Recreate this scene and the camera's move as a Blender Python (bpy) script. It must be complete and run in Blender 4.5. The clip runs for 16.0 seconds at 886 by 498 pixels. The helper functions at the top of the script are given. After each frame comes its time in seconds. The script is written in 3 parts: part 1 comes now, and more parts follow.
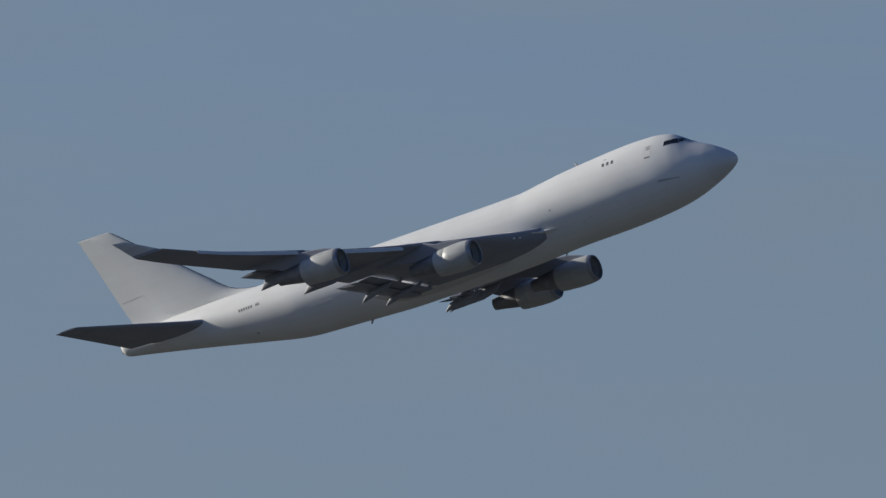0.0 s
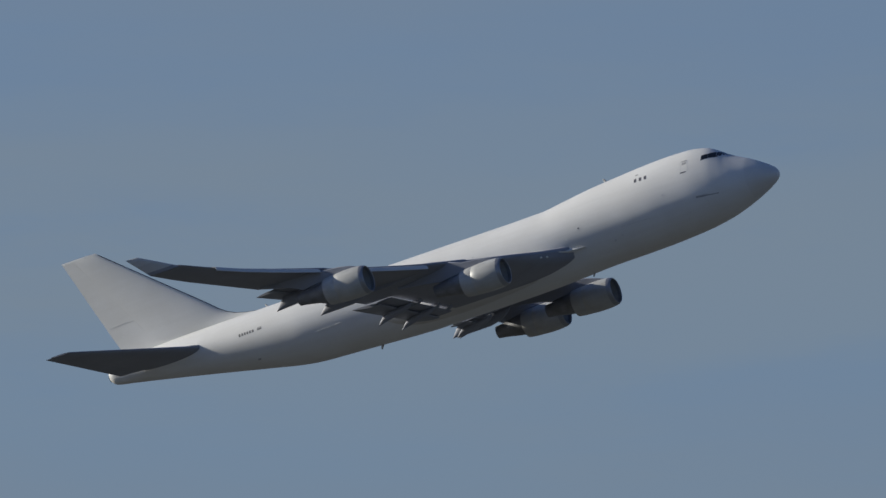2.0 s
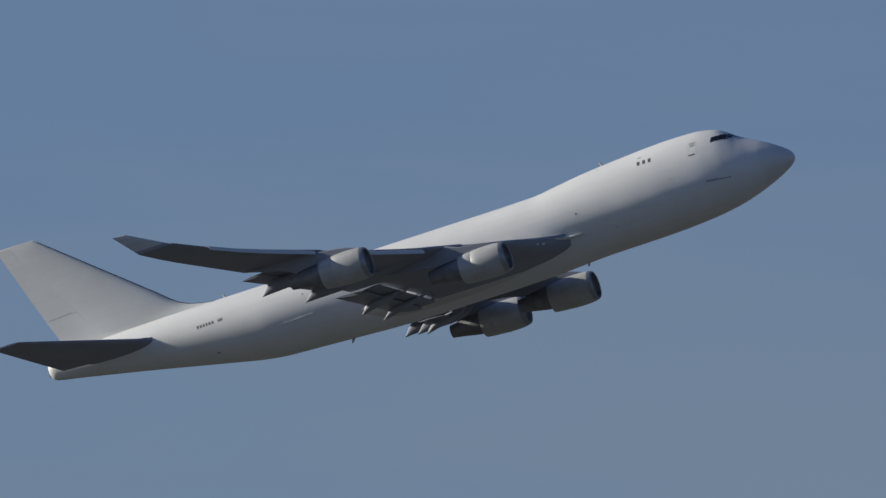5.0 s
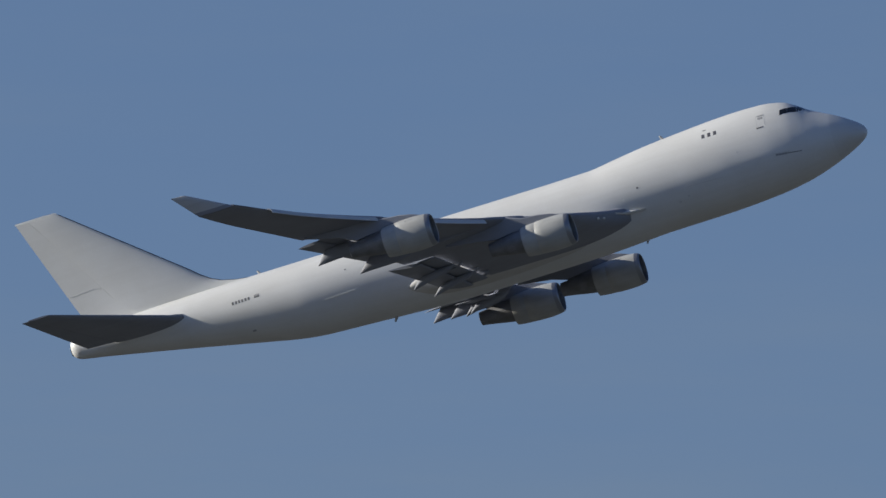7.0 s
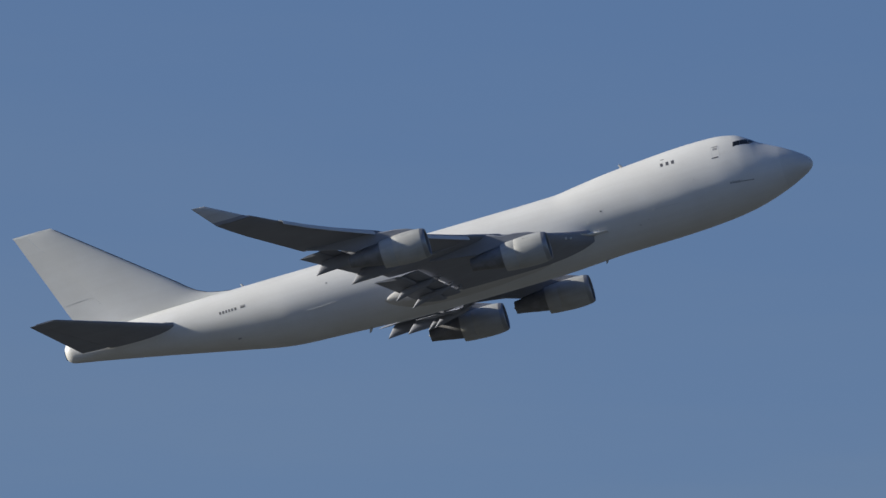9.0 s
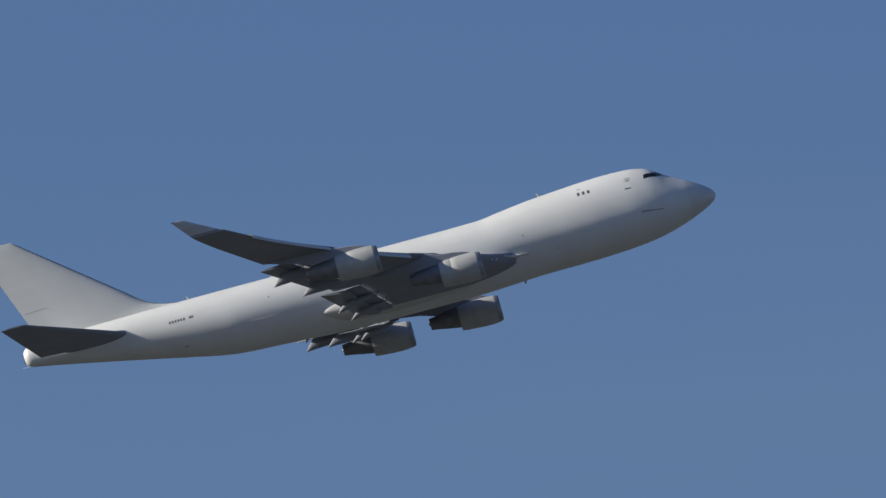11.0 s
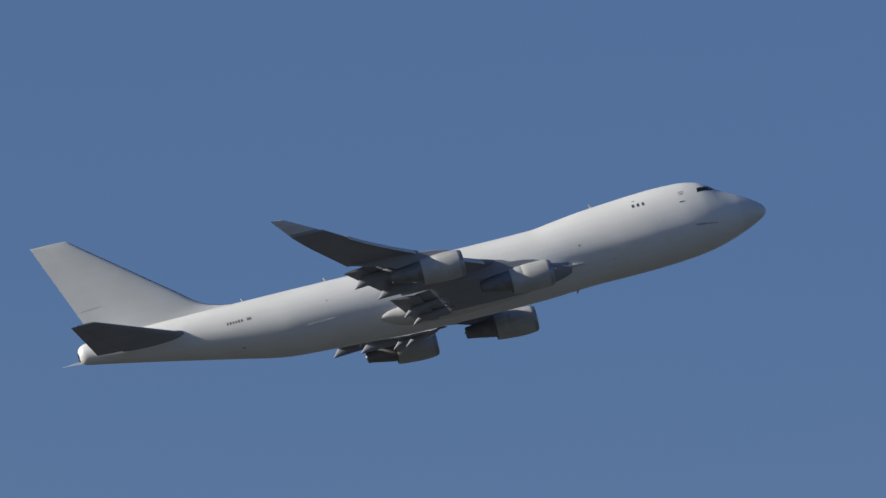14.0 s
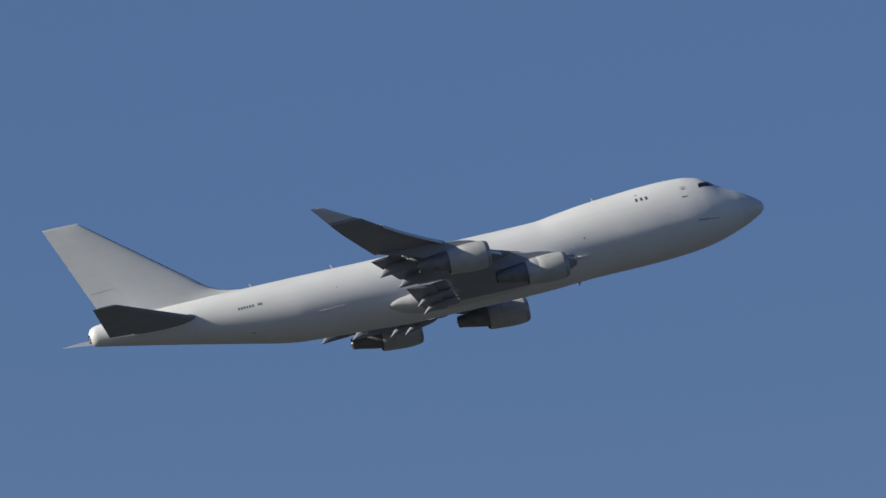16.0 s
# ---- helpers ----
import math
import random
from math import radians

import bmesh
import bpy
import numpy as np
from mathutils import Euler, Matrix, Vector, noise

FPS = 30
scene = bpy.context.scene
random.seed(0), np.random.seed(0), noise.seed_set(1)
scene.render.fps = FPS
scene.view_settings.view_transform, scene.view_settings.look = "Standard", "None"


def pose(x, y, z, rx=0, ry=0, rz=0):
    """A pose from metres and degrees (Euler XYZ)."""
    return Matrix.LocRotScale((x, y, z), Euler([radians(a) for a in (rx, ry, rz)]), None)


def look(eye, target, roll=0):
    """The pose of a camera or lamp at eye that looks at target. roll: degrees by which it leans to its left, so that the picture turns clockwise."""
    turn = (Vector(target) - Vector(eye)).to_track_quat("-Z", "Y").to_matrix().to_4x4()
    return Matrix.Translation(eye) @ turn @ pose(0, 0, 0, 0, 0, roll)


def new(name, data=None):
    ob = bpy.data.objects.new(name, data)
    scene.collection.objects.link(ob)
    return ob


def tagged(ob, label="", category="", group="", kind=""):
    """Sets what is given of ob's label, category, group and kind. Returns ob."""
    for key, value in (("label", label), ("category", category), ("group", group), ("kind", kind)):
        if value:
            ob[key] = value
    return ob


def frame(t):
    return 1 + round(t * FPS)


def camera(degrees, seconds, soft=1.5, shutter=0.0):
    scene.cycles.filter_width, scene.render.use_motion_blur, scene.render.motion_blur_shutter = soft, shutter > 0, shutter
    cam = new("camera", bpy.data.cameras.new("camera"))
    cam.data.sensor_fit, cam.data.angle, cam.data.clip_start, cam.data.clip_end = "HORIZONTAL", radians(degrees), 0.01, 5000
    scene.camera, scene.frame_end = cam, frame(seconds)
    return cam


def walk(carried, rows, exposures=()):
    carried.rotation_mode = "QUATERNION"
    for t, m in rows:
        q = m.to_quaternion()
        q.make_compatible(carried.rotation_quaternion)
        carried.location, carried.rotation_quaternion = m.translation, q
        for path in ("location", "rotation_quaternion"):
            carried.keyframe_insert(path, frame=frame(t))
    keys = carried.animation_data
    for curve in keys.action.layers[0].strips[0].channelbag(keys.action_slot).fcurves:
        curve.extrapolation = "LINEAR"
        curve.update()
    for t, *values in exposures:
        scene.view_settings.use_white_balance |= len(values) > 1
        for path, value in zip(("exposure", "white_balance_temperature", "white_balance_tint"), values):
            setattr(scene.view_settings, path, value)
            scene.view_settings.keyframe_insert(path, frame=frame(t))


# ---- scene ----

# Where the camera looks: seconds, turn to the left of +y, tilt above the horizon, roll (degrees).
PATH = [
    (0, 28.7109, 5.6650, 0.111),
    (0.5, 27.8042, 5.8841, 0.053),
    (1, 26.8811, 6.1373, 0.041),
    (1.5, 25.9372, 6.4115, 0.047),
    (2, 24.9752, 6.7285, -0.044),
    (2.5, 23.9976, 7.0622, -0.106),
    (3, 23.0232, 7.3459, -0.156),
    (3.5, 22.0532, 7.6113, -0.221),
    (4, 20.9495, 7.8862, -0.126),
    (6.5, 15.6319, 9.3048, -0.049),
    (7, 14.5269, 9.5760, 0.012),
    (7.5, 13.3303, 9.8755, 0.148),
    (8, 12.1735, 10.1665, 0.104),
    (8.5, 11.0159, 10.4549, 0.095),
    (9, 9.7892, 10.7337, 0.123),
    (9.5, 8.5171, 11.0048, 0.201),
    (12, 2.2098, 12.0061, 0.065),
    (12.5, 0.9532, 12.1295, -0.004),
    (13, -0.2939, 12.2317, -0.060),
    (13.5, -1.5790, 12.3152, -0.071),
    (14, -2.8997, 12.3731, -0.059),
    (14.5, -4.2391, 12.3955, -0.020),
    (15, -5.5958, 12.3634, -0.043),
    (15.5, -6.9614, 12.2899, -0.008),
    (16, -8.3332, 12.1810, -0.043),
]

# The airliner's nose: seconds, x, y, z. It climbs out with a steady nose-up attitude.
FLIGHT = [
    (0, -738.43, 1405.87, 167.98),
    (0.5, -706.98, 1401.64, 172.47),
    (1, -672.74, 1391.56, 176.59),
    (1.5, -640.48, 1384.68, 181.34),
    (2, -608.11, 1376.92, 186.18),
    (2.5, -575.29, 1367.42, 190.94),
    (3, -543.85, 1360.25, 196.12),
    (3.5, -516.20, 1361.73, 202.59),
    (4, -486.67, 1358.51, 208.49),
    (6.5, -332.76, 1314.33, 233.01),
    (7, -304.41, 1311.33, 238.50),
    (7.5, -281.35, 1330.53, 247.81),
    (8, -259.04, 1357.49, 258.54),
    (8.5, -235.86, 1386.45, 269.67),
    (9, -215.78, 1441.38, 285.78),
    (9.5, -194.64, 1505.87, 303.91),
    (12, -33.65, 1597.84, 346.65),
    (12.5, 2.13, 1603.65, 351.38),
    (13, 38.53, 1604.23, 354.42),
    (13.5, 75.30, 1602.24, 356.28),
    (14, 112.37, 1599.34, 357.27),
    (14.5, 150.03, 1599.82, 358.25),
    (15, 188.30, 1601.10, 358.64),
    (15.5, 227.33, 1603.58, 358.46),
    (16, 266.26, 1600.52, 356.19),
]
EYE = Vector((0.0, 0.0, 1.7))
CLIMB = (2.14, -14.69, 0.0)
# A slight added bank of the wings: seconds, degrees.
BANK = [(0, 0), (1.5, 0), (2, 0.15), (2.5, 0.3), (3, 0.5), (3.5, 0.7), (4, 0.85), (6.5, 0.1), (7.5, 0), (16, 0)]


def aim(yaw, tilt, roll):
    a, b = radians(yaw), radians(tilt)
    way = Vector((-math.sin(a) * math.cos(b), math.cos(a) * math.cos(b), math.sin(b)))
    return look(EYE, EYE + way * 1000, roll)


cam = camera(3.0, 16.0, soft=1.5)
walk(cam, [(t, aim(yaw, tilt, roll)) for t, yaw, tilt, roll in PATH], [(0, -0.11), (3.5, -0.12), (7, 0.02), (9.5, 0.08), (12.5, 0.06), (14.5, 0.02), (16, 0.0)])

# ---- sky and sun ----
SUN_WAY = Vector((-0.944, -0.135, 0.29)).normalized()
SKY_STRENGTH = 0.087
SUN_STRENGTH = 5.35

world = bpy.data.worlds.new("sky")
scene.world = world
world.use_nodes = True
wn, wl = world.node_tree.nodes, world.node_tree.links
wn.clear()
w_out = wn.new("ShaderNodeOutputWorld")
w_back = wn.new("ShaderNodeBackground")
w_sky = wn.new("ShaderNodeTexSky")
w_sky.sky_type = "NISHITA"
w_sky.sun_disc = False
w_sky.sun_elevation = math.asin(SUN_WAY.z)
w_sky.sun_rotation = math.atan2(SUN_WAY.x, SUN_WAY.y)
w_sky.altitude = 100
w_sky.air_density = 1.0
w_sky.dust_density = 0.6
w_sky.ozone_density = 2.5
# Thin veils of high cloud low over the horizon.
w_co = wn.new("ShaderNodeTexCoord")
w_map = wn.new("ShaderNodeMapping")
w_map.inputs["Rotation"].default_value = (radians(4), radians(6), 0)
w_map.inputs["Scale"].default_value = (6, 6, 42)
w_noise = wn.new("ShaderNodeTexNoise")
w_noise.inputs["Scale"].default_value = 1.6
w_noise.inputs["Detail"].default_value = 7
w_noise.inputs["Roughness"].default_value = 0.56
w_ramp = wn.new("ShaderNodeMapRange")
w_ramp.interpolation_type = "SMOOTHSTEP"
for key, value in (("From Min", 0.36), ("From Max", 0.66), ("To Min", 0.55), ("To Max", 1.0)):
    w_ramp.inputs[key].default_value = value
w_sep = wn.new("ShaderNodeSeparateXYZ")
w_high = wn.new("ShaderNodeMapRange")
for key, value in (("From Min", 0.12), ("From Max", 0.213), ("To Min", 0.75), ("To Max", 0.02)):
    w_high.inputs[key].default_value = value
w_mul = wn.new("ShaderNodeMath")
w_mul.operation = "MULTIPLY"
w_mix = wn.new("ShaderNodeMixRGB")
w_mix.inputs["Color2"].default_value = (2.28, 2.88, 3.62, 1)
w_tint = wn.new("ShaderNodeMixRGB")
w_tint.blend_type = "MULTIPLY"
w_tint.inputs["Fac"].default_value = 1.0
w_tint.inputs["Color2"].default_value = (0.62, 0.71, 0.97, 1)
wl.new(w_co.outputs["Generated"], w_map.inputs["Vector"])
wl.new(w_map.outputs["Vector"], w_noise.inputs["Vector"])
wl.new(w_noise.outputs["Fac"], w_ramp.inputs["Value"])
wl.new(w_co.outputs["Generated"], w_sep.inputs["Vector"])
wl.new(w_sep.outputs["Z"], w_high.inputs["Value"])
wl.new(w_ramp.outputs["Result"], w_mul.inputs[0])
wl.new(w_high.outputs["Result"], w_mul.inputs[1])
wl.new(w_mul.outputs["Value"], w_mix.inputs["Fac"])
wl.new(w_sky.outputs["Color"], w_tint.inputs["Color1"])
wl.new(w_tint.outputs["Color"], w_mix.inputs["Color1"])
# a paler bank in a narrow belt about seven degrees up
w_off = wn.new("ShaderNodeMath")
w_off.operation = "SUBTRACT"
w_off.inputs[1].default_value = 0.1165
w_abs = wn.new("ShaderNodeMath")
w_abs.operation = "ABSOLUTE"
w_belt = wn.new("ShaderNodeMapRange")
w_belt.interpolation_type = "SMOOTHSTEP"
for key, value in (("From Min", 0.0), ("From Max", 0.018), ("To Min", 0.55), ("To Max", 0.0)):
    w_belt.inputs[key].default_value = value
w_map2 = wn.new("ShaderNodeMapping")
w_map2.inputs["Rotation"].default_value = (radians(3), radians(-5), 0)
w_map2.inputs["Scale"].default_value = (14, 14, 62)
w_wisp = wn.new("ShaderNodeTexNoise")
w_wisp.inputs["Scale"].default_value = 1.5
w_wisp.inputs["Detail"].default_value = 8
w_wisp.inputs["Roughness"].default_value = 0.6
w_thick = wn.new("ShaderNodeMapRange")
w_thick.interpolation_type = "SMOOTHSTEP"
for key, value in (("From Min", 0.4), ("From Max", 0.64), ("To Min", 0.0), ("To Max", 1.0)):
    w_thick.inputs[key].default_value = value
w_both = wn.new("ShaderNodeMath")
w_both.operation = "MULTIPLY"
w_bank = wn.new("ShaderNodeMixRGB")
w_bank.inputs["Color2"].default_value = (2.42, 3.06, 3.7, 1)
wl.new(w_sep.outputs["Z"], w_off.inputs[0])
wl.new(w_off.outputs["Value"], w_abs.inputs[0])
wl.new(w_abs.outputs["Value"], w_belt.inputs["Value"])
wl.new(w_co.outputs["Generated"], w_map2.inputs["Vector"])
wl.new(w_map2.outputs["Vector"], w_wisp.inputs["Vector"])
wl.new(w_wisp.outputs["Fac"], w_thick.inputs["Value"])
wl.new(w_belt.outputs["Result"], w_both.inputs[0])
wl.new(w_thick.outputs["Result"], w_both.inputs[1])
wl.new(w_both.outputs["Value"], w_bank.inputs["Fac"])
wl.new(w_mix.outputs["Color"], w_bank.inputs["Color1"])
wl.new(w_bank.outputs["Color"], w_back.inputs["Color"])
w_back.inputs["Strength"].default_value = SKY_STRENGTH
wl.new(w_back.outputs["Background"], w_out.inputs["Surface"])

sun_data = bpy.data.lights.new("sun", "SUN")
sun_data.energy, sun_data.angle, sun_data.color = SUN_STRENGTH, radians(0.5), (1.0, 0.955, 0.84)
sun = new("sun", sun_data)
sun.matrix_world = look((0, 0, 300), Vector((0, 0, 300)) - SUN_WAY)


# ---- materials ----
def paint(name, base, rough=0.35, metal=0.0, patch=0.06, grain=0.04, streak=0.0, scale=0.35, coat=0.0, dirt=None, bump=0.0):
    """Aircraft paint or metal: broad fading, fine grain and streaks that run with the airflow."""
    m = bpy.data.materials.new(name)
    m.use_nodes = True
    n, l = m.node_tree.nodes, m.node_tree.links
    b = n["Principled BSDF"]
    b.inputs["Roughness"].default_value = rough
    b.inputs["Metallic"].default_value = metal
    b.inputs["Coat Weight"].default_value = coat
    co = n.new("ShaderNodeTexCoord")

    def cloud(size, stretch, detail):
        mp = n.new("ShaderNodeMapping")
        mp.inputs["Scale"].default_value = (size / stretch, size, size)
        tx = n.new("ShaderNodeTexNoise")
        tx.inputs["Scale"].default_value = 1.0
        tx.inputs["Detail"].default_value = detail
        l.new(co.outputs["Object"], mp.inputs["Vector"])
        l.new(mp.outputs["Vector"], tx.inputs["Vector"])
        return tx.outputs["Fac"]

    last = None
    dark = dirt or tuple(c * 0.55 for c in base)
    for size, stretch, detail, much in ((scale, 1.0, 3, patch), (6.0, 1.0, 6, grain), (2.2, 14.0, 4, streak)):
        if much <= 0:
            continue
        rng = n.new("ShaderNodeMapRange")
        for key, value in (("From Min", 0.35), ("From Max", 0.7), ("To Min", 0.0), ("To Max", much)):
            rng.inputs[key].default_value = value
        l.new(cloud(size, stretch, detail), rng.inputs["Value"])
        mix = n.new("ShaderNodeMixRGB")
        mix.inputs["Color1"].default_value = (*base, 1)
        mix.inputs["Color2"].default_value = (*dark, 1)
        l.new(rng.outputs["Result"], mix.inputs["Fac"])
        if last:
            l.new(last, mix.inputs["Color1"])
        last = mix.outputs["Color"]
    if last:
        l.new(last, b.inputs["Base Color"])
    else:
        b.inputs["Base Color"].default_value = (*base, 1)
    rr = n.new("ShaderNodeMapRange")
    for key, value in (("To Min", rough * 0.8), ("To Max", min(1.0, rough * 1.25))):
        rr.inputs[key].default_value = value
    l.new(cloud(1.3, 3.0, 4), rr.inputs["Value"])
    l.new(rr.outputs["Result"], b.inputs["Roughness"])
    if bump > 0:
        bp = n.new("ShaderNodeBump")
        bp.inputs["Strength"].default_value = bump
        bp.inputs["Distance"].default_value = 0.02
        l.new(cloud(1.1, 1.0, 3), bp.inputs["Height"])
        l.new(bp.outputs["Normal"], b.inputs["Normal"])
    return m


WHITE = paint("white_paint", (0.74, 0.74, 0.73), 0.42, patch=0.16, grain=0.06, streak=0.1, dirt=(0.46, 0.43, 0.38), coat=0.15, bump=0.06)
RADOME_PAINT = paint("radome_paint", (0.69, 0.69, 0.68), 0.45, patch=0.15, grain=0.06, streak=0.1, dirt=(0.4, 0.38, 0.35))
WHITE_FIN = paint("white_fin_paint", (0.72, 0.72, 0.70), 0.45, patch=0.2, grain=0.06, streak=0.1, dirt=(0.5, 0.48, 0.43))
GREY = paint("grey_wing_paint", (0.29, 0.305, 0.355), 0.6, patch=0.22, grain=0.08, streak=0.14, dirt=(0.15, 0.15, 0.16), bump=0.05)
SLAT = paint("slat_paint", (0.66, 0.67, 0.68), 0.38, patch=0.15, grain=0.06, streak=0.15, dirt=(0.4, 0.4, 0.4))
PALE = paint("pale_grey_paint", (0.55, 0.56, 0.57), 0.42, patch=0.2, grain=0.08, streak=0.25, dirt=(0.32, 0.31, 0.30))
COWL = paint("cowl_paint", (0.5, 0.505, 0.495), 0.4, patch=0.35, grain=0.1, streak=0.3, scale=0.8, dirt=(0.30, 0.29, 0.27), coat=0.1)
LIP = paint("lip_metal", (0.36, 0.365, 0.38), 0.4, metal=0.6, patch=0.2, grain=0.1)
CORE = paint("core_metal", (0.25, 0.255, 0.275), 0.42, metal=0.3, patch=0.5, grain=0.2, streak=0.3, scale=1.2, dirt=(0.12, 0.115, 0.11))
FAN = paint("fan_titanium", (0.14, 0.145, 0.155), 0.45, metal=0.3, patch=0.3, grain=0.2)
DARK = paint("dark_metal", (0.03, 0.03, 0.032), 0.5, metal=0.3, patch=0.3, grain=0.2)
GRIMY = paint("grimy_belly_paint", (0.64, 0.63, 0.61), 0.5, patch=0.3, grain=0.12, streak=0.2, scale=0.5, dirt=(0.42, 0.39, 0.36))
SEAM = paint("seam_grey", (0.16, 0.165, 0.17), 0.6, patch=0.2, grain=0.1)
SEAM_PALE = paint("seam_pale", (0.63, 0.63, 0.62), 0.6, patch=0.2, grain=0.1)
FADED = paint("faded_mark_grey", (0.36, 0.36, 0.37), 0.6, patch=0.2, grain=0.1)
BRIGHT = paint("bright_edge", (0.8, 0.8, 0.78), 0.35, patch=0.1, grain=0.05)
MARK = paint("mark_black", (0.10, 0.10, 0.115), 0.5, patch=0.2, grain=0.1)
GLASS = paint("cockpit_glass", (0.015, 0.017, 0.02), 0.08, patch=0.2, grain=0.0, coat=0.5)
SOIL = paint("bounce_ground", (0.10, 0.10, 0.098), 0.95, patch=0.6, grain=0.4, scale=0.01, dirt=(0.045, 0.05, 0.032))


# ---- mesh helpers ----
def part(name, bm, material, parent, label="", smooth=True):
    """One mesh object under a thing or a part."""
    bmesh.ops.recalc_face_normals(bm, faces=bm.faces)
    me = bpy.data.meshes.new(name)
    for f in bm.faces:
        f.smooth = smooth
    bm.to_mesh(me)
    bm.free()
    me.materials.append(material)
    if smooth:
        me.set_sharp_from_angle(angle=radians(38))
    ob = new(name, me)
    ob.parent = parent
    if label:
        tagged(ob, label)
    return ob


def loft(rings, closed=True, caps=True):
    """A skin over rings of equally many points."""
    bm = bmesh.new()
    rows = [[bm.verts.new(p) for p in ring] for ring in rings]
    n = len(rows[0])
    for a, b in zip(rows, rows[1:]):
        for i in range(n if closed else n - 1):
            j = (i + 1) % n
            bm.faces.new((a[i], a[j], b[j], b[i]))
    if caps and closed:
        bm.faces.new(rows[0][::-1])
        bm.faces.new(rows[-1])
    return bm


def smooth_line(x, xs, ys):
    """Monotone cubic through the stations."""
    h = np.diff(xs)
    d = np.diff(ys) / h
    m = np.zeros(len(xs))
    m[1:-1] = np.where(d[:-1] * d[1:] > 0, 2 * d[:-1] * d[1:] / np.where(d[:-1] + d[1:] == 0, 1, d[:-1] + d[1:]), 0)
    m[0], m[-1] = d[0], d[-1]
    i = int(np.clip(np.searchsorted(xs, x) - 1, 0, len(h) - 1))
    t = min(max((x - xs[i]) / h[i], 0.0), 1.0)
    return float((1 + 2 * t) * (1 - t) ** 2 * ys[i] + t * (1 - t) ** 2 * h[i] * m[i] + t * t * (3 - 2 * t) * ys[i + 1] + t * t * (t - 1) * h[i] * m[i + 1])


# ---- the airliner: x ahead of the nose tip, y to its left, z up ----
airliner = tagged(new("cargo_airliner"), "plain white four-engined jumbo freighter climbing with flaps out", "airplane")

# Stations of the hull: metres aft of the nose, top, bottom, half width, height of the widest line.
HULL = [
    (0.0, 0.03, -0.07, 0.05, -0.02), (0.08, 0.28, -0.30, 0.33, -0.02), (0.28, 0.56, -0.53, 0.62, -0.02),
    (1.0, 1.14, -0.97, 1.20, 0.0), (2.35, 2.0, -1.57, 1.78, 0.05), (3.4, 2.55, -1.95, 2.12, 0.08),
    (4.2, 3.0, -2.2, 2.36, 0.1), (5.2, 3.72, -2.47, 2.58, 0.12), (6.1, 4.2, -2.65, 2.74, 0.14),
    (7.9, 4.53, -2.9, 2.96, 0.16), (10.0, 4.58, -3.06, 3.10, 0.18), (12.0, 4.52, -3.15, 3.20, 0.18),
    (14.2, 4.38, -3.19, 3.24, 0.18), (17.6, 4.12, -3.22, 3.25, 0.18), (20.6, 3.76, -3.36, 3.25, 0.16),
    (23.0, 3.47, -3.48, 3.25, 0.14), (27.0, 3.43, -3.54, 3.25, 0.14), (36.0, 3.43, -3.52, 3.25, 0.14), (40.0, 3.43, -3.34, 3.25, 0.14),
    (44.0, 3.46, -3.12, 3.25, 0.17), (47.5, 3.47, -2.93, 3.20, 0.27), (49.2, 3.47, -2.72, 3.10, 0.4),
    (52.5, 3.47, -2.04, 2.84, 0.7), (55.8, 3.46, -1.33, 2.50, 1.05), (59.2, 3.44, -0.60, 2.12, 1.42),
    (62.5, 3.37, 0.08, 1.68, 1.75), (65.8, 3.26, 0.74, 1.18, 2.03), (67.2, 3.2, 1.0, 0.96, 2.1),
    (67.75, 3.1, 1.12, 0.86, 2.1), (68.1, 2.9, 1.3, 0.68, 2.08), (68.3, 2.6, 1.55, 0.44, 2.05),
]
HX = np.array([h[0] for h in HULL])


def hull(s):
    return [smooth_line(s, HX, np.array([h[k] for h in HULL])) for k in (1, 2, 3, 4)]


def skin(s, angle, off=0.0):
    """A place on the hull, s metres aft, at that angle above the starboard side."""
    top, low, half, mid = hull(s)
    a = radians(angle)
    high = top - mid if math.sin(a) >= 0 else mid - low
    lean = 1 - 0.07 * max(0.0, min(1.0, (24 - s) / 8)) * max(0.0, math.sin(a)) ** 2
    p = Vector((-s, -half * math.cos(a) * lean, mid + high * math.sin(a)))
    if off:
        n = Vector((0, -math.cos(a) / half, math.sin(a) / max(high, 0.1))).normalized()
        ahead = skin(max(0.0, s - 0.05), angle) - skin(min(68.3, s + 0.05), angle)
        n = (n - ahead.normalized() * n.dot(ahead.normalized())).normalized()
        p += n * off
    return p


def angle_at(s, z):
    top, low, half, mid = hull(s)
    high = top - mid if z >= mid else mid - low
    return math.degrees(math.asin(max(-1, min(1, (z - mid) / high))))


stations = np.unique(np.concatenate([np.array([0, 0.02, 0.05, 0.1, 0.17, 0.28, 0.42, 0.6, 0.8]), np.arange(1.0, 24, 0.45), np.arange(24, 42, 2.0), np.arange(42, 67.2, 0.8), np.array([67.4, 67.7, 67.9, 68.1, 68.22, 68.3])]))
AROUND = 72
RADOME = 2.6


def hull_mesh(a, b):
    return loft([[skin(s, 360 * k / AROUND) for k in range(AROUND)] for s in stations if a - 1e-6 <= s <= b + 1e-6])


stations = np.unique(np.append(stations, [RADOME]))


